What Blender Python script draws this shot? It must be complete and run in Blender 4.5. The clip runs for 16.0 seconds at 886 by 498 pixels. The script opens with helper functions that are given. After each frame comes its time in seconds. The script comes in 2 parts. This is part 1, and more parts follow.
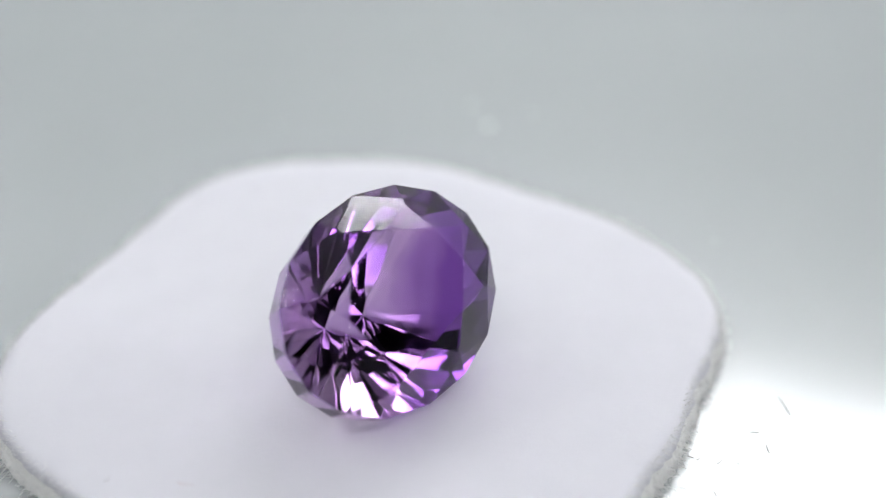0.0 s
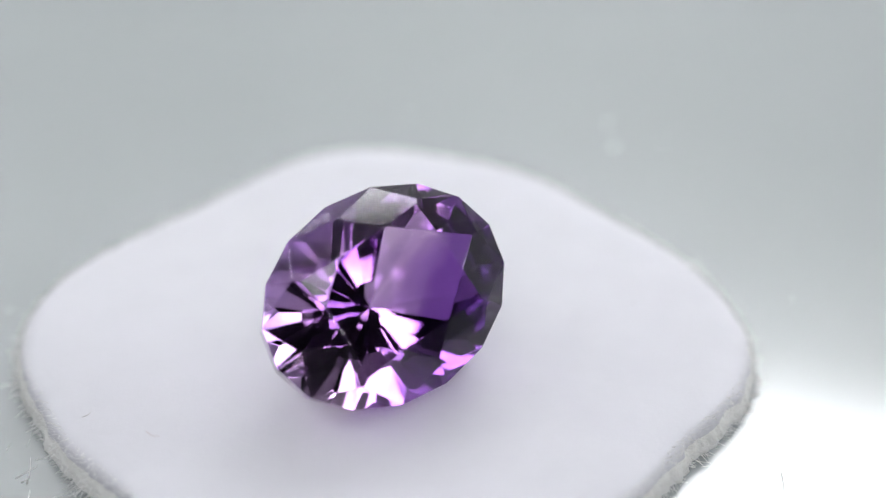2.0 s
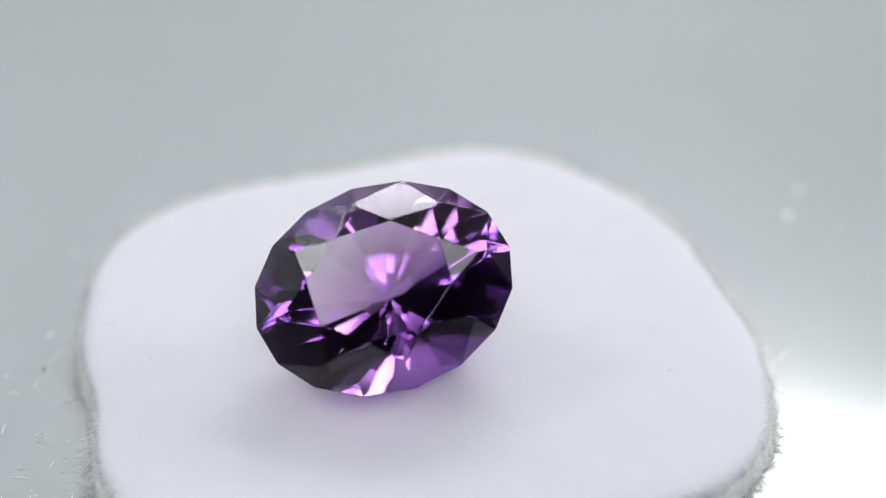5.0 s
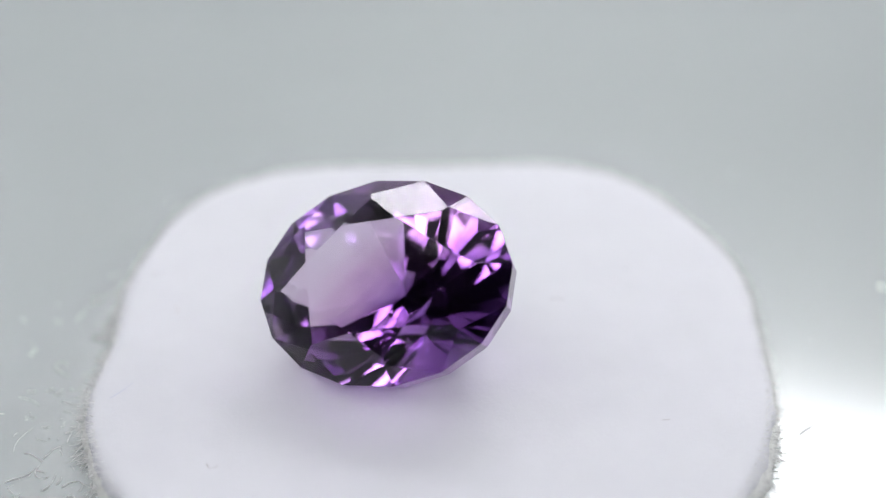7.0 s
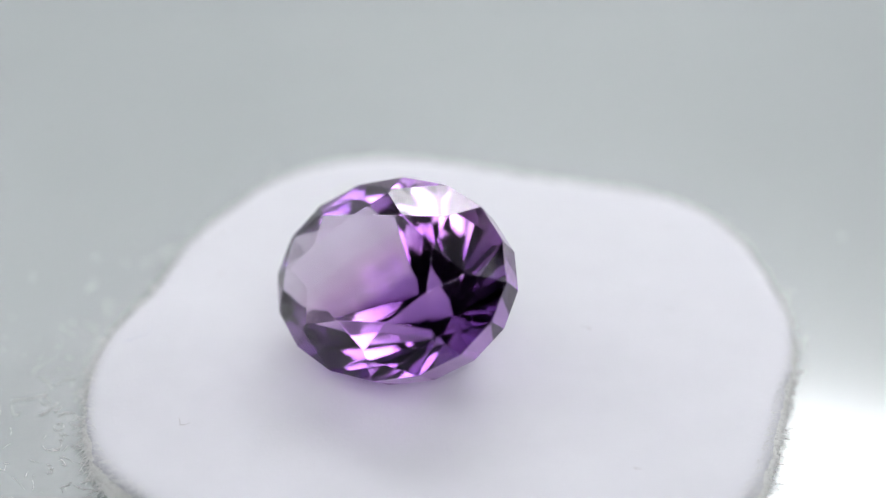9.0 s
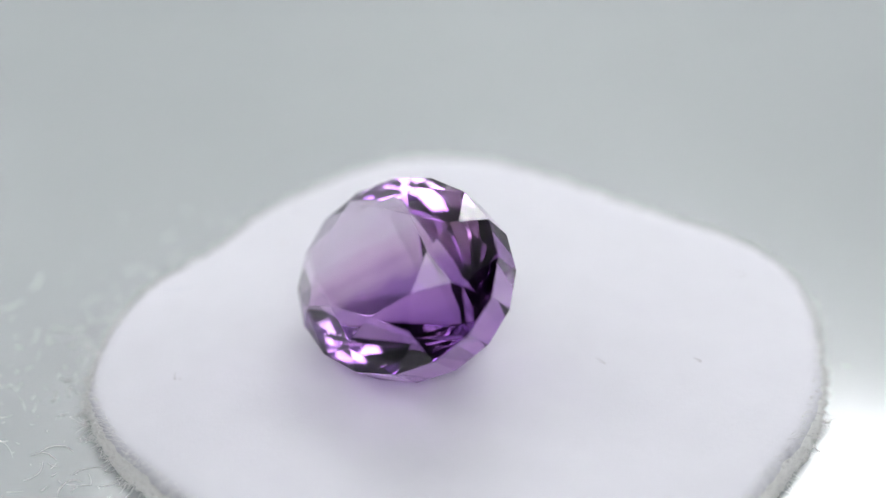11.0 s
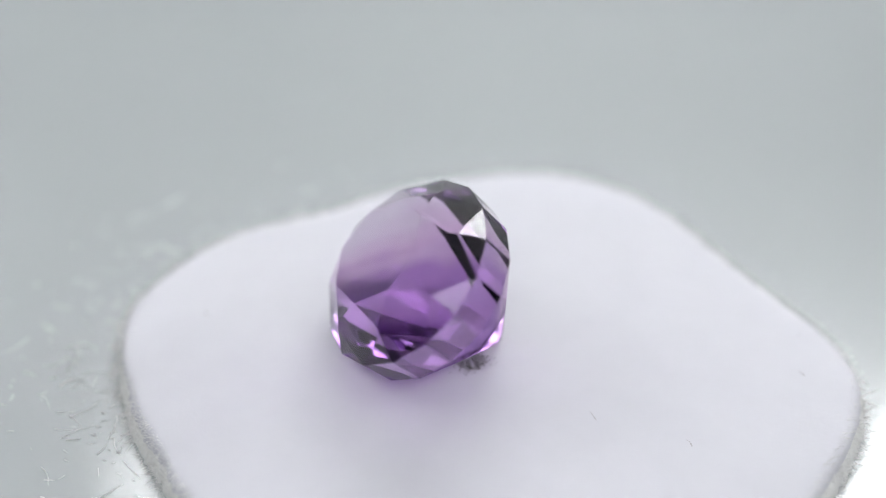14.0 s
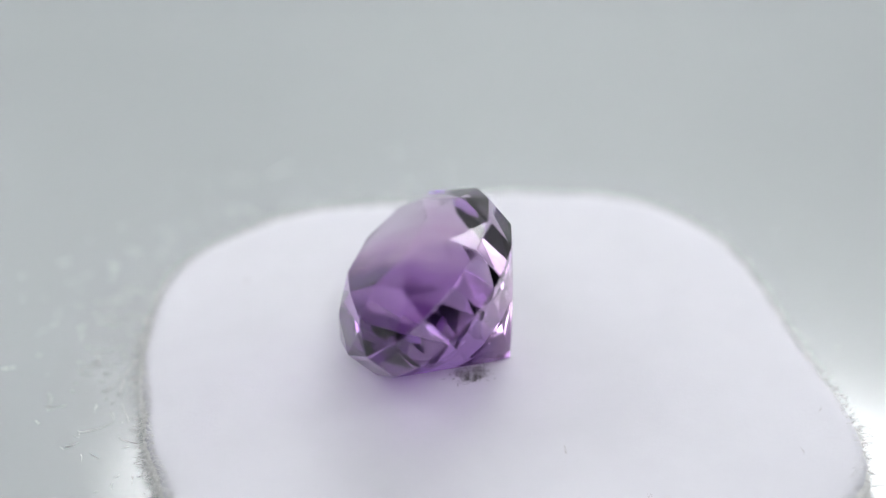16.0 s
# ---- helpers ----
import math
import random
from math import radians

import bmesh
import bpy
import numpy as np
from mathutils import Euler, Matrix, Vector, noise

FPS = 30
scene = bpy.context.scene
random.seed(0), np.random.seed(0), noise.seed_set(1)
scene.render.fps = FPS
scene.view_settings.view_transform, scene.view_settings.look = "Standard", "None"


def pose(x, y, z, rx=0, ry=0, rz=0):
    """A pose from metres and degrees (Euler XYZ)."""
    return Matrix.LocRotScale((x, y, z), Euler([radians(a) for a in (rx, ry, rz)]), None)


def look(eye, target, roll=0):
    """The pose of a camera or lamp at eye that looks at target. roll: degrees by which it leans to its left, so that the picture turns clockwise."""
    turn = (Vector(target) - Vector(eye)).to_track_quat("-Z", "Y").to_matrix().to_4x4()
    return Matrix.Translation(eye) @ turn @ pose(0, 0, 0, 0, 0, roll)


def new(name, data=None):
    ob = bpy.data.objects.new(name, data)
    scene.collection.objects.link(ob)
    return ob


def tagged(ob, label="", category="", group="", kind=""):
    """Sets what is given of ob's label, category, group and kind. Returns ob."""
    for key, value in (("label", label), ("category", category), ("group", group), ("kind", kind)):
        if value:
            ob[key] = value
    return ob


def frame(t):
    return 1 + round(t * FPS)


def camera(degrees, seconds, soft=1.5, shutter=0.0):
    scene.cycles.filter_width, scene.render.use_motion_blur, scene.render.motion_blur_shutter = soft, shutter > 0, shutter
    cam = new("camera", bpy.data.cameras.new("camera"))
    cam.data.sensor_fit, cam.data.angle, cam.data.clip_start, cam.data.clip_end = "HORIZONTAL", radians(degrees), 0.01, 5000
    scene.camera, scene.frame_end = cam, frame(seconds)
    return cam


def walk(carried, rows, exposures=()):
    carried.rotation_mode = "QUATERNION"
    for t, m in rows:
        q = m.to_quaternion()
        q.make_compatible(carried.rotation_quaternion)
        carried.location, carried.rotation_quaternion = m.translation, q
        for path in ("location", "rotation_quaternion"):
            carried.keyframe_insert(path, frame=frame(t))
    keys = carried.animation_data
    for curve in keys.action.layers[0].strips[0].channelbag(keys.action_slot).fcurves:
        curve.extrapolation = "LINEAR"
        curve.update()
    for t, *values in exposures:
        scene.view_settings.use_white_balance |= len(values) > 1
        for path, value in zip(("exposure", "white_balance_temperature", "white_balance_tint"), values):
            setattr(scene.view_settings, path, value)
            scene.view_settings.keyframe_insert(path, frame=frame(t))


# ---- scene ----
MM = 0.001
SPIN = -8.629            # degrees a second, clockwise seen from above
SECONDS = 16.0

# ---- camera, standing still ----
EYE = Vector((0.0, -61.28, 51.28)) * MM
WAY = Vector((0.0191, 0.8215, -0.5699))
cam = camera(30.0, SECONDS, soft=1.15)
cam.data.dof.use_dof = True
cam.data.dof.focus_distance = 75.8 * MM
cam.data.dof.aperture_fstop = 16.5
walk(cam, [(0.0, look(EYE, EYE + WAY)), (SECONDS, look(EYE, EYE + WAY))])

# ---- light: four softboxes, three fill ones and a wall-washing bar added unseen, round an open cloth tent, built below; the room beyond is dim ----
world = bpy.data.worlds.new("room_air")
world.use_nodes = True
world.node_tree.nodes["Background"].inputs[0].default_value = (0.5, 0.53, 0.56, 1)
world.node_tree.nodes["Background"].inputs[1].default_value = 0.03
scene.world = world
scene.view_settings.exposure = 0.0
LAMP_GLOW, SIDE_GLOW, LOW_FILL_GLOW, FRONT_FILL_GLOW, BAR_GLOW = 10.8, 4.0, 7.8, 10.2, 11.5


# the stone leans on its girdle and its point
GEM = Matrix.Translation(Vector((-0.949, -0.923, 6.69)) * MM) @ pose(0, 0, 0, 0, 0, 37.27) @ pose(0, 0, 0, 45.14) @ pose(0, 0, 0, 0, 0, 20.82)


# ---- materials ----
def material(name):
    m = bpy.data.materials.new(name)
    m.use_nodes = True
    return m, m.node_tree.nodes, m.node_tree.links, m.node_tree.nodes["Principled BSDF"]


def ramp(nodes, stops):
    r = nodes.new("ShaderNodeValToRGB")
    while len(r.color_ramp.elements) < len(stops):
        r.color_ramp.elements.new(0.5)
    for e, (at, colour) in zip(r.color_ramp.elements, stops):
        e.position, e.color = at, (*colour, 1)
    return r


def noise_node(nodes, links, scale, detail=4.0, rough=0.55):
    co = nodes.new("ShaderNodeTexCoord")
    n = nodes.new("ShaderNodeTexNoise")
    n.inputs["Scale"].default_value, n.inputs["Detail"].default_value = scale, detail
    n.inputs["Roughness"].default_value = rough
    links.new(co.outputs["Object"], n.inputs["Vector"])
    return n


def plain(name, low, high, scale, roughness, bump=0.0, bump_scale=0.0, metallic=0.0, depth=0.0002):
    m, nodes, links, b = material(name)
    n = noise_node(nodes, links, scale)
    r = ramp(nodes, ((0.3, low), (0.7, high)))
    links.new(n.outputs["Fac"], r.inputs[0])
    links.new(r.outputs[0], b.inputs["Base Color"])
    b.inputs["Roughness"].default_value, b.inputs["Metallic"].default_value = roughness, metallic
    if bump:
        f = noise_node(nodes, links, bump_scale, 6.0, 0.7)
        k = nodes.new("ShaderNodeBump")
        k.inputs["Strength"].default_value, k.inputs["Distance"].default_value = bump, depth
        links.new(f.outputs["Fac"], k.inputs["Height"])
        links.new(k.outputs[0], b.inputs["Normal"])
    return m


def glowing(name, colour, strength):
    m, nodes, links, b = material(name)
    b.inputs["Base Color"].default_value = (0.8, 0.8, 0.8, 1)
    b.inputs["Emission Color"].default_value = (*colour, 1)
    b.inputs["Emission Strength"].default_value = strength
    return m


def felt_material():
    m = plain("white_felt", (0.70, 0.695, 0.745), (0.725, 0.72, 0.77), 420, 0.95, 0.3, 3600, depth=0.00005)
    b = m.node_tree.nodes["Principled BSDF"]
    b.inputs["Specular IOR Level"].default_value = 0.1
    b.inputs["Subsurface Weight"].default_value, b.inputs["Subsurface Scale"].default_value = 0.5, 0.001
    b.inputs["Subsurface Radius"].default_value = (1.0, 1.0, 1.0)
    b.inputs["Sheen Weight"].default_value, b.inputs["Sheen Roughness"].default_value = 0.15, 0.6
    return m


def fibre_material(name):
    """White fibre that scatters light forwards as much as back."""
    m, nodes, links, b = material(name)
    nodes.remove(b)
    n = noise_node(nodes, links, 500)
    r = ramp(nodes, ((0.3, (0.86, 0.86, 0.86)), (0.7, (0.95, 0.95, 0.94))))
    links.new(n.outputs["Fac"], r.inputs[0])
    mix = nodes.new("ShaderNodeMixShader")
    mix.inputs[0].default_value = 0.5
    for slot, kind in ((1, "ShaderNodeBsdfDiffuse"), (2, "ShaderNodeBsdfTranslucent")):
        shade = nodes.new(kind)
        links.new(r.outputs[0], shade.inputs["Color"])
        links.new(shade.outputs[0], mix.inputs[slot])
    links.new(mix.outputs[0], nodes["Material Output"].inputs["Surface"])
    return m


def plate_material():
    m = plain("grey_acrylic", (0.338, 0.364, 0.371), (0.353, 0.379, 0.386), 60, 0.27)
    b = m.node_tree.nodes["Principled BSDF"]
    b.inputs["IOR"].default_value = 1.49
    b.inputs["Specular IOR Level"].default_value = 0.9
    b.inputs["Coat Weight"].default_value, b.inputs["Coat Roughness"].default_value = 1.0, 0.09
    b.inputs["Coat IOR"].default_value = 1.49
    return m


def colour_zones(nodes, links, stops):
    """Straight violet growth zones that run through the stone, fine bands on a slow change."""
    co = nodes.new("ShaderNodeTexCoord")
    axis = GEM.to_3x3().transposed() @ Vector((0.70, 0.37, -0.61)).normalized()
    along = nodes.new("ShaderNodeVectorMath")
    along.operation, along.inputs[1].default_value = "DOT_PRODUCT", axis
    links.new(co.outputs["Object"], along.inputs[0])
    layer = nodes.new("ShaderNodeVectorMath")
    layer.operation = "SCALE"
    layer.inputs[0].default_value = (1.0, 0.35, 0.0)
    links.new(along.outputs["Value"], layer.inputs["Scale"])
    band = nodes.new("ShaderNodeTexNoise")
    band.inputs["Scale"].default_value, band.inputs["Detail"].default_value = 900.0, 2.0
    links.new(layer.outputs[0], band.inputs["Vector"])
    wave = nodes.new("ShaderNodeTexNoise")
    wave.inputs["Scale"].default_value, wave.inputs["Detail"].default_value = 240.0, 2.0
    links.new(co.outputs["Object"], wave.inputs["Vector"])
    both = nodes.new("ShaderNodeMath")
    both.operation, both.inputs[1].default_value = "MULTIPLY_ADD", 0.45
    links.new(band.outputs["Fac"], both.inputs[0])
    slow = nodes.new("ShaderNodeMath")
    slow.operation, slow.inputs[1].default_value = "MULTIPLY", 0.55
    links.new(wave.outputs["Fac"], slow.inputs[0])
    links.new(slow.outputs[0], both.inputs[2])
    zone = nodes.new("ShaderNodeMath")
    zone.operation, zone.inputs[1].default_value = "MULTIPLY_ADD", 145.0
    links.new(along.outputs["Value"], zone.inputs[0])
    links.new(both.outputs[0], zone.inputs[2])
    r = ramp(nodes, stops)
    links.new(zone.outputs[0], r.inputs[0])
    return r.outputs[0]


def crown_material():
    """Polished quartz with a clear surface gloss over a light violet body."""
    m, nodes, links, b = material("amethyst_crown")
    b.inputs["Roughness"].default_value, b.inputs["IOR"].default_value = 0.0, 1.545
    b.inputs["Transmission Weight"].default_value = 1.0
    links.new(colour_zones(nodes, links, ((0.10, (0.78, 0.70, 0.84)), (0.40, (0.60, 0.42, 0.67)), (0.62, (0.24, 0.10, 0.42)))), b.inputs["Base Color"])
    return m


def pavilion_material():
    """Quartz whose violet deepens with every crossing of the stone."""
    m, nodes, links, b = material("amethyst_pavilion")
    nodes.remove(b)
    glass = nodes.new("ShaderNodeBsdfGlass")
    glass.inputs["Roughness"].default_value, glass.inputs["IOR"].default_value = 0.0, 1.545
    links.new(colour_zones(nodes, links, ((0.22, (0.93, 0.90, 0.94)), (0.58, (0.87, 0.73, 0.86)), (1.0, (0.44, 0.27, 0.60)))), glass.inputs["Color"])
    links.new(glass.outputs[0], nodes["Material Output"].inputs["Surface"])
    return m


FELT = felt_material()
# the same felt, coloured paler than FELT to offset shade on the side
SIDE = plain("shade_lifted_felt", (0.90, 0.90, 0.885), (0.96, 0.96, 0.95), 700, 0.95, 0.45, 3500, depth=0.0002)
PLATE = plate_material()
CROWN, PAVILION = crown_material(), pavilion_material()
LINT, HAIR = fibre_material("white_lint"), fibre_material("white_felt_hair")
b = SIDE.node_tree.nodes["Principled BSDF"]
b.inputs["Subsurface Weight"].default_value, b.inputs["Subsurface Scale"].default_value = 0.25, 0.0012
b.inputs["Subsurface Radius"].default_value = (1.0, 1.0, 1.0)
BROWN = plain("brown_fibre", (0.16, 0.12, 0.11), (0.25, 0.18, 0.16), 900, 0.7)
ROSE = plain("rose_fibre", (0.42, 0.26, 0.25), (0.5, 0.33, 0.3), 900, 0.7)
BLUE = plain("blue_fibre", (0.48, 0.50, 0.70), (0.56, 0.58, 0.76), 900, 0.7)
GREY = plain("grey_spot_strands", (0.10, 0.10, 0.10), (0.22, 0.21, 0.21), 2500, 0.9)
FABRIC = plain("white_tent_cloth", (0.70, 0.72, 0.73), (0.78, 0.79, 0.80), 25, 0.9, 0.2, 900)
TABLE = plain("pale_table", (0.45, 0.45, 0.44), (0.52, 0.52, 0.5), 20, 0.5)
ROOM = plain("dim_room_paint", (0.10, 0.10, 0.11), (0.14, 0.14, 0.15), 3, 0.9)
SHELL = plain("black_lamp_shell", (0.03, 0.03, 0.03), (0.05, 0.05, 0.05), 200, 0.5)
BAR = glowing("fill_bar_diffuser", (0.97, 0.98, 1.0), BAR_GLOW)
FRONT_FILL = glowing("front_fill_diffuser", (0.97, 0.98, 1.0), FRONT_FILL_GLOW)
SIDE_LAMP = glowing("side_lamp_diffuser", (0.97, 0.98, 1.0), SIDE_GLOW)
LOW_FILL = glowing("low_fill_diffuser", (0.97, 0.98, 1.0), LOW_FILL_GLOW)
LAMP = glowing("lamp_diffuser", (0.97, 0.98, 1.0), LAMP_GLOW)


# ---- builders ----
def obj(name, bm, mat, parent=None, smooth=False):
    me = bpy.data.meshes.new(name)
    bm.to_mesh(me)
    bm.free()
    for m in (mat if isinstance(mat, (list, tuple)) else (mat,)):
        me.materials.append(m)
    if smooth:
        me.polygons.foreach_set("use_smooth", [True] * len(me.polygons))
    ob = new(name, me)
    ob.parent = parent
    return ob


def part(name, bm, mat, parent, label="", smooth=False):
    ob = obj(name, bm, mat, parent, smooth)
    return tagged(ob, label) if label else ob


def lathe(profile, n, bm=None):
    """Turns a profile of (radius, z) round the z axis; the first and last radius may be 0."""
    bm = bm or bmesh.new()
    rings = []
    for r, z in profile:
        if r <= 0:
            rings.append([bm.verts.new((0, 0, z))])
        else:
            rings.append([bm.verts.new((r * math.cos(2 * math.pi * i / n), r * math.sin(2 * math.pi * i / n), z)) for i in range(n)])
    for a, b in zip(rings, rings[1:]):
        for i in range(n):
            j = (i + 1) % n
            q = [a[i % len(a)], a[j % len(a)], b[j % len(b)], b[i % len(b)]]
            q = [v for k, v in enumerate(q) if v not in q[:k]]
            if len(q) > 2:
                bm.faces.new(q)
    bmesh.ops.recalc_face_normals(bm, faces=bm.faces)
    return bm


def box(x0, x1, y0, y1, z0, z1, bevel=0.0):
    bm = bmesh.new()
    bmesh.ops.create_cube(bm, size=1)
    for v in bm.verts:
        v.co = Vector(((x0 + x1) / 2 + v.co.x * (x1 - x0), (y0 + y1) / 2 + v.co.y * (y1 - y0), (z0 + z1) / 2 + v.co.z * (z1 - z0)))
    if bevel:
        bmesh.ops.bevel(bm, geom=bm.edges, offset=bevel, segments=2, affect="EDGES")
    return bm


def strand(bm, points, radius, sides=4):
    """A thin tapered hair along points."""
    rings = []
    for i, p in enumerate(points):
        a = points[max(i - 1, 0)]
        b = points[min(i + 1, len(points) - 1)]
        d = (b - a).normalized()
        u = d.orthogonal().normalized()
        w = d.cross(u)
        r = radius * (1.0 - 0.6 * i / (len(points) - 1))
        rings.append([bm.verts.new(p + (u * math.cos(2 * math.pi * k / sides) + w * math.sin(2 * math.pi * k / sides)) * r) for k in range(sides)])
    for a, b in zip(rings, rings[1:]):
        for k in range(sides):
            bm.faces.new((a[k], a[(k + 1) % sides], b[(k + 1) % sides], b[k]))
    bm.faces.new(rings[0][::-1])
    bm.faces.new(rings[-1])


# ---- the turntable and what lies on it ----
def facet_planes(crown, table, girdle, depth, lean):
    """Normals and offsets of an oval brilliant cut's facets, for a girdle of radius 1: table, stars, mains, girdle, pavilion; lean draws the girdle in towards the point."""
    planes = [((0, 0, 1), crown)]

    def add(turn, slope, d0, z0):
        """z <= z0 + slope * (d0 - d), d along the azimuth; a slope below 0 closes the pavilion."""
        t = radians(turn)
        s = 1 if slope > 0 else -1
        n = np.array((abs(slope) * math.cos(t), abs(slope) * math.sin(t), s))
        planes.append((n, abs(slope) * d0 + s * z0))

    main = crown / (1 - table)
    deep = depth - girdle
    e8, e16 = math.cos(radians(22.5)), math.cos(radians(11.25))
    for k in np.arange(8) + 0.5:
        add(45 * k, main, 1.0, 0.0)
        add(45 * k + 22.5, 0.60 * main, table * e8, crown)
        add(45 * k, -0.93 * deep, 0.0, -depth)
        planes[-1] = (planes[-1][0], depth)
        for s in (0.0, 22.5):
            add(45 * k + s, -1.02 * deep, 1.0, -girdle)
        for s in (-11.25, 11.25):
            add(45 * k + s, 1.38 * main, e16, 0.0)
            add(45 * k + s, -1.12 * deep, e16, -girdle)
            t = radians(45 * k + s)
            planes.append((np.array((math.cos(t), math.sin(t), -lean)), e16))
    nrm = np.array([p[0] for p in planes], float)
    off = np.array([p[1] for p in planes], float)
    size = np.linalg.norm(nrm, axis=1)
    nrm, off = nrm / size[:, None], off / size
    return nrm, off


def brilliant(a, b, nrm, off):
    """The stone as the space inside its facets' planes; a and b are its half lengths in mm."""
    pts = []
    m = len(off)
    for i in range(m):
        for j in range(i + 1, m):
            c = np.cross(nrm[i], nrm[j])
            if c @ c < 1e-10:
                continue
            for k in range(j + 1, m):
                det = c @ nrm[k]
                if abs(det) < 1e-7:
                    continue
                p = (off[k] * c + off[i] * np.cross(nrm[j], nrm[k]) + off[j] * np.cross(nrm[k], nrm[i])) / det
                if (nrm @ p <= off + 1e-6).all() and not any(np.abs(p - q).max() < 1e-5 for q in pts):
                    pts.append(p)
    pts = np.array(pts)
    bm = bmesh.new()
    vs = [bm.verts.new((p[0] * a * MM, p[1] * b * MM, p[2] * MM)) for p in pts]
    for q, d in zip(nrm, off):
        on = [i for i in range(len(pts)) if abs(q @ pts[i] - d) < 1e-5]
        if len(on) < 3:
            continue
        mid = pts[on].mean(0)
        u = pts[on[0]] - mid
        w = np.cross(q, u)
        on.sort(key=lambda i: math.atan2((pts[i] - mid) @ w, (pts[i] - mid) @ u))
        bm.faces.new([vs[i] for i in on])
    bmesh.ops.recalc_face_normals(bm, faces=bm.faces)
    bmesh.ops.bevel(bm, geom=bm.edges, offset=0.011 * MM, offset_type="OFFSET", segments=1, affect="EDGES", clamp_overlap=True)
    return bm


GEM_A, GEM_B = 6.09, 4.869
TOP, GIRDLE = 1.774, 1.515
CUT, REACH = facet_planes(TOP, 0.555, GIRDLE, 6.494, 0.019)
_n = CUT / np.array((GEM_A, GEM_B, 1.0))
_size = np.linalg.norm(_n, axis=1)
WORLD_CUT = (_n / _size[:, None]) @ np.array(GEM.to_3x3()).T
WORLD_REACH = REACH / _size + WORLD_CUT @ (np.array(GEM.translation) / MM)
DOWN, UP = WORLD_CUT[:, 2] < -1e-6, WORLD_CUT[:, 2] > 1e-6


def under_stone(x, y):
    """The height of the stone's underside above (x, y) in mm, or None beside it."""
    if (x + 1.5) ** 2 + y * y > 100:
        return None
    z = (WORLD_REACH - WORLD_CUT[:, 0] * x - WORLD_CUT[:, 1] * y) / np.where(np.abs(WORLD_CUT[:, 2]) < 1e-6, 1.0, WORLD_CUT[:, 2])
    low, high = z[DOWN].max(), z[UP].min()
    return low if low < high else None


PAD_TOP = 1.86
COS = (-2.276, -0.158, -0.12, 0.452, -0.369, 0.047, -0.046, -0.071, 0.032, -0.082, -0.068, 0.032)
SIN = (2.342, -0.126, 0.349, 0.695, -0.224, 0.059, 0.024, -0.107, 0.049, -0.012, -0.002, -0.008)


def pad_radius(a):
    """The cut outline of the pad, in mm, by the angle."""
    turn = math.degrees(a) % 360
    flat = sum(cut * math.exp(-(((turn - mid + 180) % 360 - 180) / wide) ** 2) for cut, mid, wide in ((0.85, 204, 11), (0.35, 268, 12), (0.5, 303, 12), (0.3, 330, 14), (0.6, 352, 13)))
    return 17.001 - flat + sum(c * math.cos((k + 1) * a) + s * math.sin((k + 1) * a) for k, (c, s) in enumerate(zip(COS, SIN)))


DIMPLE = Vector((-1.5, 2.35))


def pad_height(x, y, edge):
    """Height of the felt's upper face; edge is the distance to the rim, in mm."""
    z = PAD_TOP + 0.10 * noise.noise(Vector((x, y, 0)) * 0.09) + 0.02 * noise.noise(Vector((x, y, 4)) * 0.6)
    d = (Vector((x, y)) - DIMPLE).length
    z += 0.45 * math.exp(-(x * x + y * y) / 50.0)
    z -= 0.35 * math.exp(-(d / 0.55) ** 2)
    low = under_stone(x, y)
    return z if low is None else min(z, low - 0.04)


def build_turntable():
    table = obj("turntable", lathe([(0, -9), (70, -9), (78, -8), (78, -4), (0, -4)], 96), SHELL)
    for v in table.data.vertices:
        v.co *= MM
    tagged(table, "round motor turntable under a pale grey glossy acrylic plate", "turntable")
    bm = lathe([(0, -4), (119.4, -4), (120, -3.4), (120, -0.6), (119.4, 0), (60, 0), (0, 0)], 160)
    for v in bm.verts:
        v.co *= MM
    part("plate", bm, PLATE, table, "pale grey glossy acrylic plate with dust")
    return table


def pad_roll(s):
    """How far the felt's face has sunk at the share s of the way to its rim, in mm."""
    return 0.12 * max(0.0, s - 0.7) / 0.255 + 0.24 * max(0.0, (min(s, 1.0) - 0.88) / 0.12) ** 2


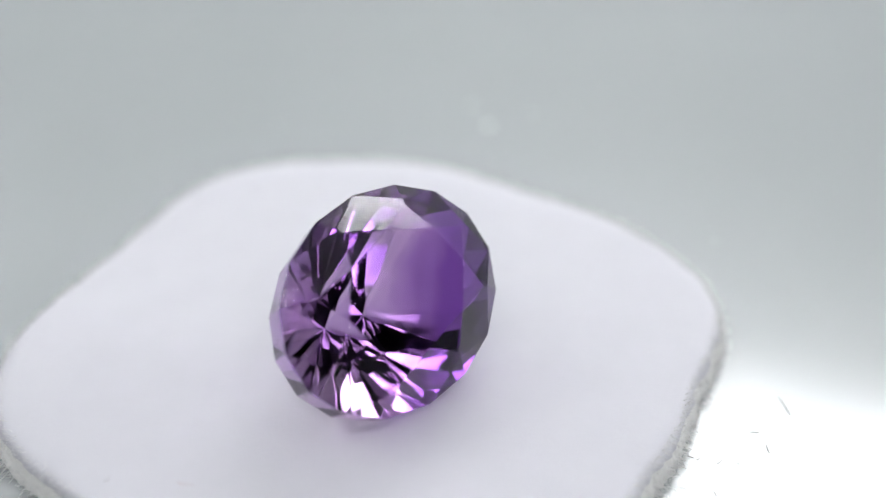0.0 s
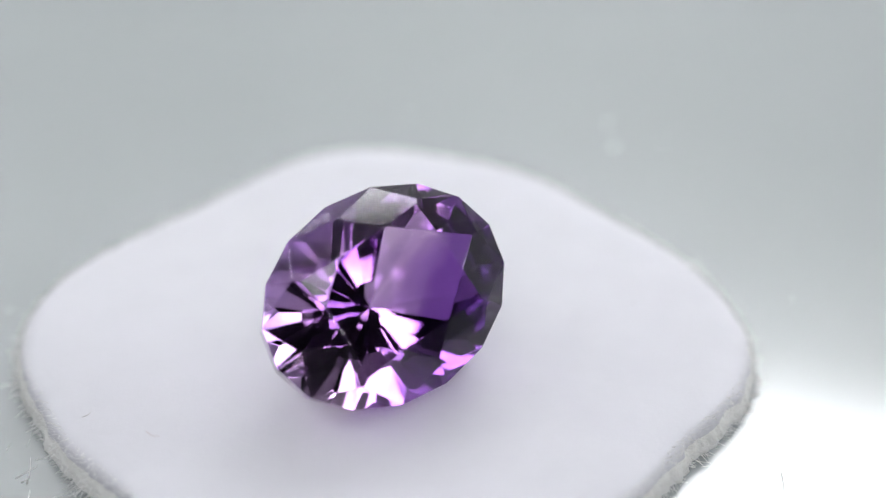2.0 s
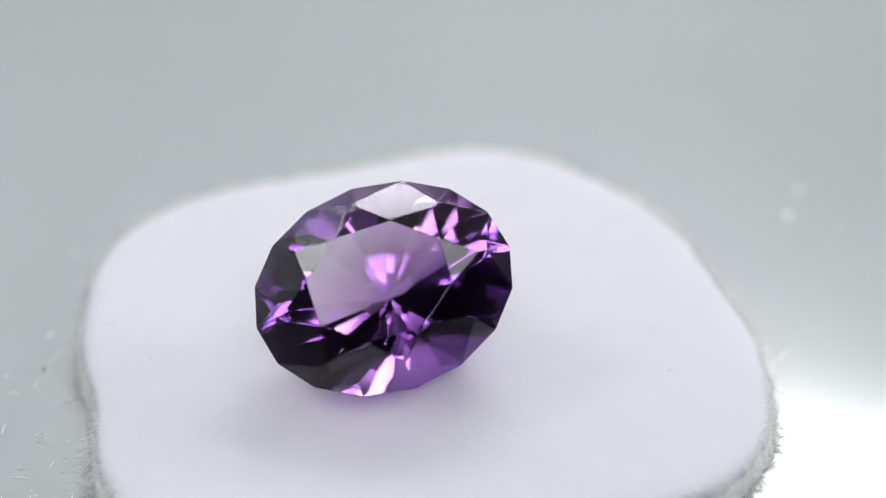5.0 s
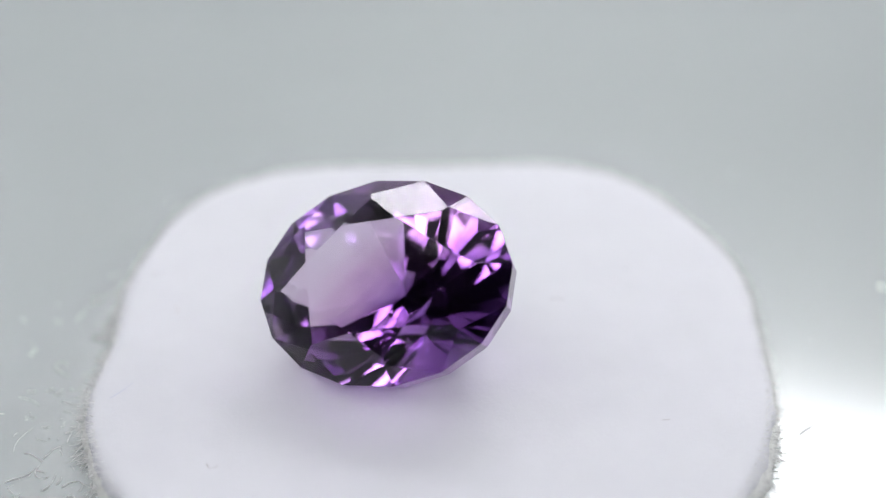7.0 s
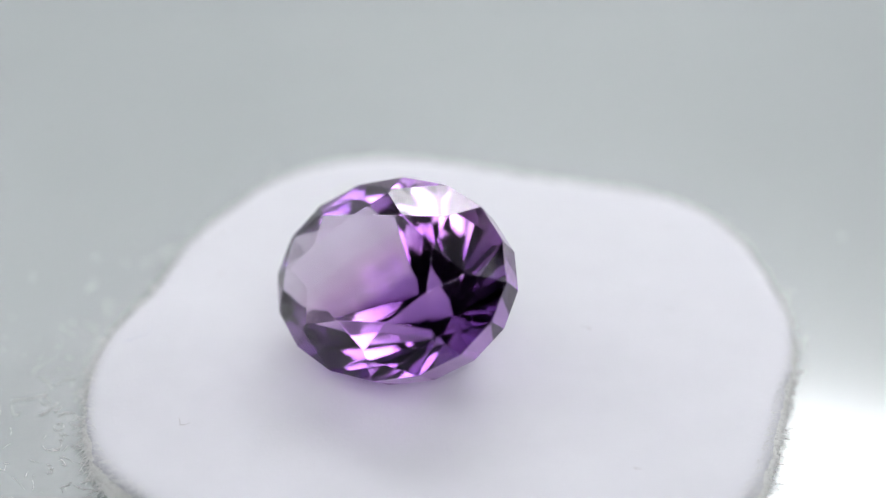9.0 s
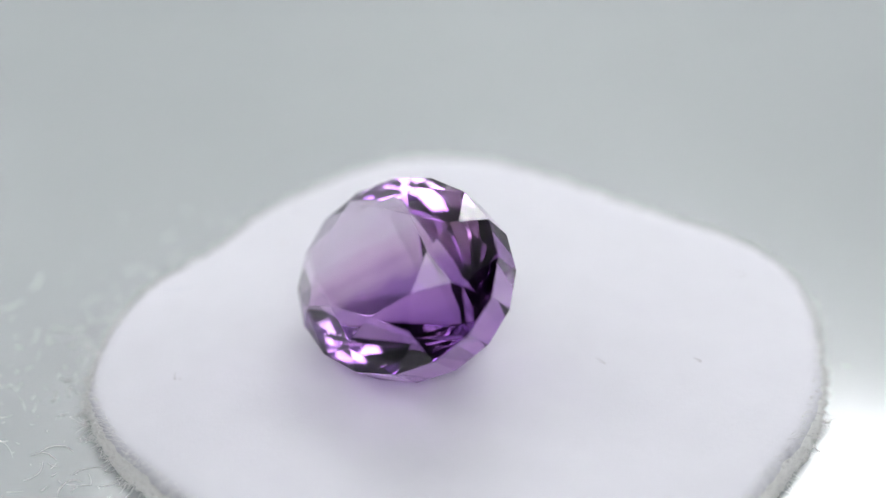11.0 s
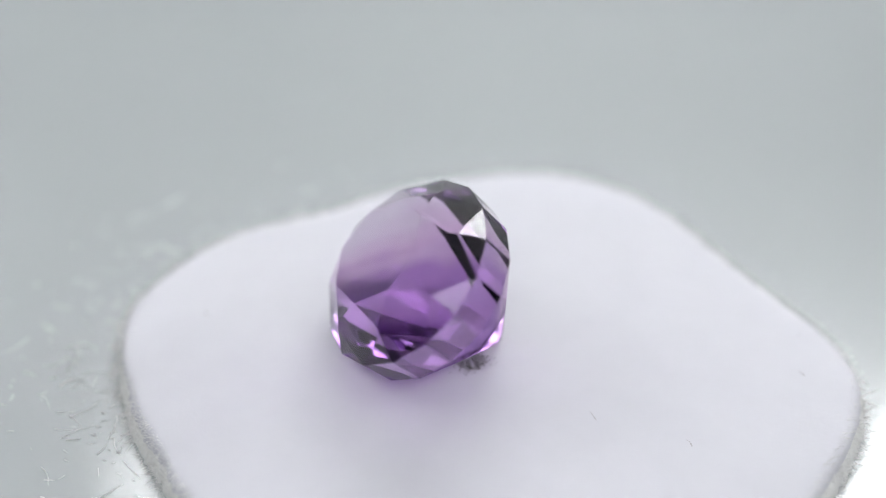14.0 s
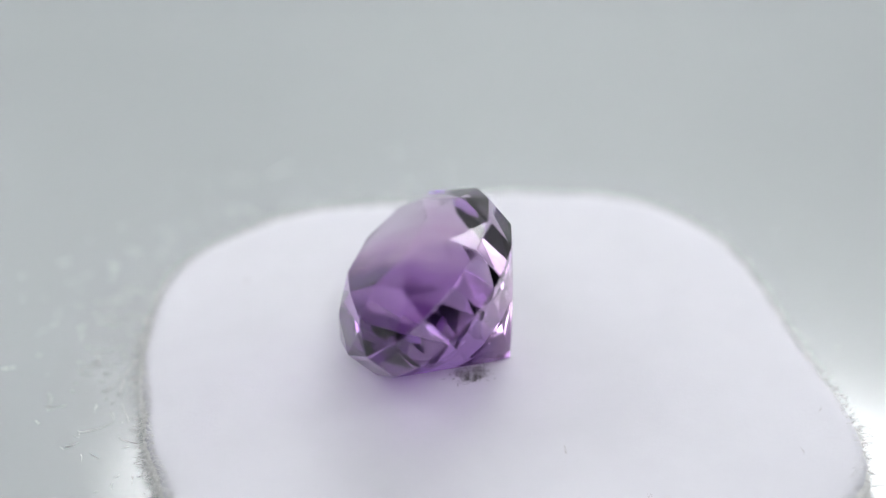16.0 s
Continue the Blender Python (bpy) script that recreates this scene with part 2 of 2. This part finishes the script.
def build_pad():
    """A cut piece of thick white felt: flat face, rolled lip, torn edge below, paled against shade."""
    bm = bmesh.new()
    n = 720
    shares = (*(0.016 * k for k in range(34)), 0.57, 0.62, 0.67, 0.72, 0.76, 0.80, 0.83, 0.86, 0.88, 0.90, 0.915, 0.93, 0.943, 0.955)
    lip = ((0.968, 0.03), (0.978, 0.09), (0.985, 0.20), (0.989, 0.36), (0.991, 0.55), (0.992, 0.72))
    rings = [[bm.verts.new((0, 0, pad_height(0, 0, 9) * MM))]]
    for s in shares[1:]:
        ring = []
        for i in range(n):
            a = 2 * math.pi * i / n
            r = pad_radius(a) * s
            x, y = r * math.cos(a), r * math.sin(a)
            ring.append(bm.verts.new(Vector((x, y, pad_height(x, y, 1) - pad_roll(s))) * MM))
        rings.append(ring)
    for s, drop in lip:
        ring = []
        for i in range(n):
            a = 2 * math.pi * i / n
            wob = 0.19 * noise.noise(Vector((math.cos(a), math.sin(a), 0)) * 11) + 0.13 * noise.noise(Vector((math.cos(a), math.sin(a), 1)) * 38)
            r = pad_radius(a) * s + wob * drop / 0.72
            x, y = r * math.cos(a), r * math.sin(a)
            ring.append(bm.verts.new(Vector((x, y, pad_height(x, y, 0) - pad_roll(s) - 0.8 * drop)) * MM))
        rings.append(ring)
    top_rings = len(rings)
    for k in range(9):
        ring = []
        for i in range(n):
            a = 2 * math.pi * i / n
            q = Vector((math.cos(a), math.sin(a), 0.0))
            z = (PAD_TOP - 1.02) * (1 - (k + 1) / 9)
            wob = 0.19 * noise.noise(q * 11) + 0.13 * noise.noise(q * 38 + Vector((0, 0, 1)))
            ragged = 0.13 * noise.noise(q * 30 + Vector((0, 0, k * 0.5))) + 0.10 * noise.noise(q * 90 + Vector((0, 0, k * 0.9)))
            r = pad_radius(a) + wob - 0.14 + 0.26 * k / 8 + ragged * min(1, (k + 1) / 3)
            ring.append(bm.verts.new(Vector((r * q.x, r * q.y, z)) * MM))
        rings.append(ring)
    for m, (a, b) in enumerate(zip(rings, rings[1:])):
        for i in range(n):
            j = (i + 1) % n
            f = bm.faces.new((a[0], b[i], b[j]) if len(a) == 1 else (a[i], b[i], b[j], a[j]))
            f.material_index = 1 if m >= top_rings - 1 else 0
            f.smooth = True
    bm.faces.new(rings[-1][::-1]).material_index = 1
    pad = obj("felt_pad", bm, (FELT, SIDE))
    tagged(pad, "thick white felt pad with rounded outline and fuzzy edge", "pad")
    rng = random.Random(3)
    bm = bmesh.new()
    for k in range(3000):
        a = rng.uniform(0, 2 * math.pi)
        low = k % 5 > 0
        tuft = 0.45 + 1.1 * max(0.0, 0.35 + noise.noise(Vector((math.cos(a), math.sin(a), 7)) * 16))
        z = rng.uniform(0.02, 0.55) if low else rng.uniform(0.7, 1.6)
        r = pad_radius(a) + (0.08 if z < 0.6 else -0.10) + rng.uniform(-0.1, 0.06)
        out = Vector((math.cos(a), math.sin(a), 0))
        side = Vector((-out.y, out.x, 0))
        p = Vector((r * out.x, r * out.y, z))
        way = out + side * rng.gauss(0, 0.55) + Vector((0, 0, rng.uniform(-0.7, 0.25)))
        long = (rng.uniform(0.2, 0.5) if low else rng.uniform(0.1, 0.3)) * tuft
        bend = Vector((rng.gauss(0, 1), rng.gauss(0, 1), rng.gauss(-0.3, 0.6))) * 0.35 * long
        pts = [p + way * long * s + bend * s * s for s in (0, 0.33, 0.66, 1.0)]
        pts = [Vector((q.x, q.y, max(q.z, 0.03))) * MM for q in pts]
        strand(bm, pts, rng.uniform(0.012, 0.030) * MM, 3)
    for k in range(3600):
        a = rng.uniform(0, 2 * math.pi)
        sh = rng.uniform(0.965, 1.0)
        x, y = pad_radius(a) * sh * math.cos(a), pad_radius(a) * sh * math.sin(a)
        p = Vector((x, y, pad_height(x, y, 0) - pad_roll(sh) - 0.02 - 0.3 * ((sh - 0.965) / 0.035) ** 2))
        way = Vector((math.cos(a), math.sin(a), rng.uniform(0.1, 1.1))) + Vector((rng.gauss(0, 0.5), rng.gauss(0, 0.5), 0))
        long = rng.uniform(0.08, 0.3)
        bend = Vector((rng.gauss(0, 1), rng.gauss(0, 1), rng.gauss(-0.3, 0.5))) * 0.4 * long
        strand(bm, [(p + way * long * s + bend * s * s) * MM for s in (0, 0.5, 1.0)], rng.uniform(0.006, 0.014) * MM, 3)
    fuzz = part("fuzz", bm, HAIR, pad, "short white felt hairs along the cut edge")
    tagged(fuzz, kind="stuff")
    bm = bmesh.new()
    for k in range(1600):
        a, d = rng.uniform(0, 2 * math.pi), abs(rng.gauss(0, 0.42))
        x, y = DIMPLE.x + d * math.cos(a), DIMPLE.y + 0.8 * d * math.sin(a)
        z = pad_height(x, y, 9)
        w = Vector((rng.gauss(0, 1), rng.gauss(0, 1), rng.uniform(-0.1, 0.2))) * 0.055
        strand(bm, [(Vector((x, y, z)) + w * s) * MM for s in (-1, 0, 1)], 0.013 * MM, 3)
    tagged(part("dark_spot", bm, GREY, pad, "dark grey spot of fine strands in a small dimple"), kind="stuff")
    return pad


def build_gem():
    """An empty that carries the stone's table, crown, girdle and pavilion, cut from one closed surface."""
    whole = brilliant(GEM_A, GEM_B, CUT, REACH)
    gem = new("gemstone")
    gem.matrix_basis = GEM
    top, rim = TOP * MM, -GIRDLE * MM

    def which(f):
        z = f.calc_center_median().z
        if f.normal.z > 0.999 and z > 0.99 * top:
            return "table"
        if f.normal.z > 0.02 and z > 0.1 * rim:
            return "crown"
        return "girdle" if z > 1.02 * rim and abs(f.normal.z) < 0.25 else "pavilion"

    whole.normal_update()
    kinds = [which(f) for f in whole.faces]
    looks = (("table", CROWN, "flat polished oval table facet"), ("crown", CROWN, "kite and star facets round the table"),
             ("girdle", CROWN, "thin faceted rim of the stone"), ("pavilion", PAVILION, "deep violet facets that meet in a point"))
    for name, mat, label in looks:
        bm = whole.copy()
        bm.faces.ensure_lookup_table()
        bmesh.ops.delete(bm, geom=[f for f, k in zip(bm.faces, kinds) if k != name], context="FACES")
        part(name, bm, mat, gem, label)
    whole.free()
    return tagged(gem, "violet faceted oval amethyst with pale zones, leaning on white felt", "gemstone")


def build_lint():
    """Dust and white hairs scattered on the plate."""
    rng = random.Random(11)
    bm = bmesh.new()
    for k in range(1050):
        a = rng.uniform(-math.pi, math.pi)
        dense = 0.04 + 0.96 * max(0.0, math.cos(a + 1.35)) ** 2
        if rng.random() > dense:
            continue
        r = pad_radius(a) + abs(rng.gauss(0, 3.3)) + 0.3
        long = min(rng.expovariate(1 / 0.36) + 0.05, 1.8)
        d = rng.uniform(0, math.pi)
        p = Vector((r * math.cos(a), r * math.sin(a), 0.03))
        way = Vector((math.cos(d), math.sin(d), 0))
        bend = Vector((-way.y, way.x, 0)) * rng.gauss(0, 0.45) * long
        pts = [(p + way * long * s + bend * s * s + Vector((0, 0, 0.02 * rng.random()))) * MM for s in (0, 0.25, 0.5, 0.75, 1.0)]
        strand(bm, pts, rng.uniform(0.012, 0.030) * MM, 4)
    for k in range(11):
        a = -1.2 + rng.gauss(0, 0.38)
        r = pad_radius(a) + rng.uniform(0.8, 4.0)
        p = Vector((r * math.cos(a), r * math.sin(a), 0.04))
        d, curl, pts = rng.uniform(0, 6.28), rng.gauss(0, 0.35), []
        for i in range(9):
            pts.append(p * MM)
            d += curl + rng.gauss(0, 0.15)
            p = p + Vector((math.cos(d), math.sin(d), 0)) * rng.uniform(0.12, 0.26)
        strand(bm, pts, rng.uniform(0.018, 0.032) * MM, 4)
    for x, y, r in ((4.8, 25.7, 0.19), (3.9, 28.3, 0.15), (7.5, 27.0, 0.08), (-8, 26, 0.09)):
        bmesh.ops.create_icosphere(bm, subdivisions=2, radius=r * MM, matrix=Matrix.Translation(Vector((x, y, r * 0.25)) * MM) @ Matrix.Diagonal((1.0, 0.8, 0.3, 1.0)))
    lint = obj("lint", bm, LINT)
    return tagged(lint, "white lint hairs and dust specks on the grey plate", "lint", kind="stuff")


def build_fibre(x, y, turn, long, curl, mat, label):
    """One fine loose thread lying on the felt."""
    bm = bmesh.new()
    t = radians(turn)
    pts = []
    for i in range(9):
        s = i / 8 - 0.5
        u, w = long * s, curl * long * (4 * s * s - 0.5) * (1 if s > -0.1 else 0.5)
        px, py = x + u * math.cos(t) - w * math.sin(t), y + u * math.sin(t) + w * math.cos(t)
        pts.append(Vector((px, py, pad_height(px, py, 9) + 0.015)) * MM)
    strand(bm, pts, 0.011 * MM, 5)
    return tagged(obj("loose_fibre", bm, mat), label, "fibre", "loose fibres on the felt")


turntable = build_turntable()
pad = build_pad()
gem = build_gem()
lint = build_lint()
fibres = [
    build_fibre(-13.4, -7.33, 60, 0.5, 0.12, BROWN, "short brown fibre lying on the white felt"),
    build_fibre(-9.98, -7.74, -15, 0.75, 0.2, ROSE, "curved rosy brown fibre lying on the white felt"),
    build_fibre(-5.57, -12.45, 110, 1.5, 0.05, BLUE, "straight pale blue fibre on the felt"),
    build_fibre(-1.04, 8.92, -128, 0.6, 0.05, BROWN, "fine brown hair lying on the white felt"),
    build_fibre(1.36, -11.06, 40, 0.6, 0.6, BROWN, "tiny curled grey fibre loop on the felt"),
    build_fibre(-11.7, 15.0, 200, 0.35, 0.2, BROWN, "tiny dark fibre near the felt's edge"),
    build_fibre(-8.75, 16.2, 240, 0.4, 0.1, BROWN, "tiny grey fibre pressed into the felt"),
    build_fibre(9.16, 8.05, 70, 0.35, 0.1, BROWN, "short grey fibre lying on the felt"),
    build_fibre(-1.5, 13.5, -130, 0.5, 0.05, BROWN, "thin grey hair lying on the felt"),
]

# ---- the light tent and the room round it ----
def slab(name, x0, x1, y0, y1, z0, z1, mat, label, category):
    return tagged(obj(name, box(x0, x1, y0, y1, z0, z1), mat), label, category, kind="structure")


slab("floor", -0.9, 0.9, -1.0, 0.8, -0.06, -0.009, TABLE, "pale matt tabletop under the turntable", "table")
slab("wall_back", -0.30, 0.30, 0.27, 0.28, -0.009, 0.44, FABRIC, "white cloth back of the light tent", "wall")
slab("wall_left", -0.31, -0.30, -0.02, 0.28, -0.009, 0.44, FABRIC, "white cloth side of the light tent", "wall")
slab("wall_right", 0.30, 0.31, -0.02, 0.28, -0.009, 0.44, FABRIC, "white cloth side of the light tent", "wall")
slab("ceiling", -0.31, 0.31, -0.02, 0.28, 0.44, 0.45, FABRIC, "white cloth roof of the light tent", "ceiling")
slab("wall_room_back", -1.0, 1.0, 0.8, 0.85, -0.06, 1.5, ROOM, "dim painted wall behind the tent", "wall")
slab("wall_room_front", -1.0, 1.0, -1.05, -1.0, -0.06, 1.5, ROOM, "dim painted wall facing the tent", "wall")
slab("wall_room_left", -1.05, -1.0, -1.05, 0.85, -0.06, 1.5, ROOM, "dim painted wall beside the tent", "wall")
slab("wall_room_right", 1.0, 1.05, -1.05, 0.85, -0.06, 1.5, ROOM, "dim painted wall beside the tent", "wall")
slab("ceiling_room", -1.05, 1.05, -1.05, 0.85, 1.5, 1.55, ROOM, "dim painted ceiling over the tent", "ceiling")


def rounded_plate(w, h, z0, z1, taper=1.0, corner=0.2):
    """A slab w by h with rounded corners, from z0 to z1; taper scales its far face."""
    bm = bmesh.new()
    r = corner * min(w, h)
    ring = []
    for cx, cy, a0 in ((1, 1, 0), (-1, 1, 90), (-1, -1, 180), (1, -1, 270)):
        for k in range(6):
            a = radians(a0 + 18 * k)
            ring.append((cx * (w / 2 - r) + r * math.cos(a), cy * (h / 2 - r) + r * math.sin(a)))
    low = [bm.verts.new((x, y, z0)) for x, y in ring]
    top = [bm.verts.new((x * taper, y * taper, z1)) for x, y in ring]
    bm.faces.new(low[::-1])
    bm.faces.new(top)
    for i in range(len(ring)):
        j = (i + 1) % len(ring)
        bm.faces.new((low[i], low[j], top[j], top[i]))
    return bm


def build_softbox(place, w, h, mat, label):
    """A tapered softbox that faces the turntable, hung from above by a stem."""
    lamp = obj("softbox", rounded_plate(w * 1.06, h * 1.06, 0.0, 0.05, 0.45), SHELL)
    lamp.matrix_basis = look(Vector(place), Vector((0, 0, 0)))
    part("diffuser", rounded_plate(w, h, -0.004, -0.0005), mat, lamp, "glowing white diffuser")
    stem = bmesh.new()
    inv = lamp.matrix_basis.inverted()
    strand(stem, [Vector((0, 0, 0.048)), inv @ Vector((place[0], place[1], 0.4395 if place[1] > 0 else 1.498))], 0.004, 8)
    part("stem", stem, SHELL, lamp)
    return tagged(lamp, label, "lamp")


build_softbox((0.0859, 0.2023, 0.2086), 0.150, 0.056, LAMP, "wide white studio softbox hanging in the tent")
build_softbox((-0.0227, 0.2157, 0.2116), 0.084, 0.037, LAMP, "short white softbox hanging in the tent")
build_softbox((0.153, -0.095, 0.312), 0.08, 0.11, SIDE_LAMP, "tall white softbox hanging beside the tent")
build_softbox((-0.153, -0.095, 0.312), 0.08, 0.11, SIDE_LAMP, "tall white softbox hanging beside the tent")
# two unseen fills, added to brighten the pad's left and right sides
build_softbox((0.26, 0.07, 0.109), 0.10, 0.08, LOW_FILL, "low white fill softbox, added unseen beside the turntable")
build_softbox((-0.229, 0.061, 0.229), 0.10, 0.06, LOW_FILL, "flat white fill softbox, added unseen beside the turntable")
# added fill out of view, lifts the near edge of the pad
build_softbox((0.0, -0.305, 0.285), 0.20, 0.085, FRONT_FILL, "long flat white fill softbox, added unseen behind the camera")


def build_fill_bar():
    """A slim bar, added unseen, that shines at the tent's back cloth to brighten its reflection."""
    bar = obj("fill_bar", box(-0.27, -0.075, 0.195, 0.206, 0.196, 0.216, 0.002), SHELL)
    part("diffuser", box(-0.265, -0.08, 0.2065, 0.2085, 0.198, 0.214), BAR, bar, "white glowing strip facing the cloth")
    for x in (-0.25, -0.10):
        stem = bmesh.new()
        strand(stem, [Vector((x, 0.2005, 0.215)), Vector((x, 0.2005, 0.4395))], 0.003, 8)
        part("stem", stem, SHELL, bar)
    return tagged(bar, "slim black bar, added unseen to brighten the back cloth", "lamp")


build_fill_bar()


# ---- the turning ----
def motions():
    times = [0.5 * i for i in range(33)]
    for thing in (turntable, pad, gem, lint, *fibres):
        base = thing.matrix_basis.copy()
        walk(thing, [(t, pose(0, 0, 0, 0, 0, SPIN * t) @ base) for t in times])


motions()
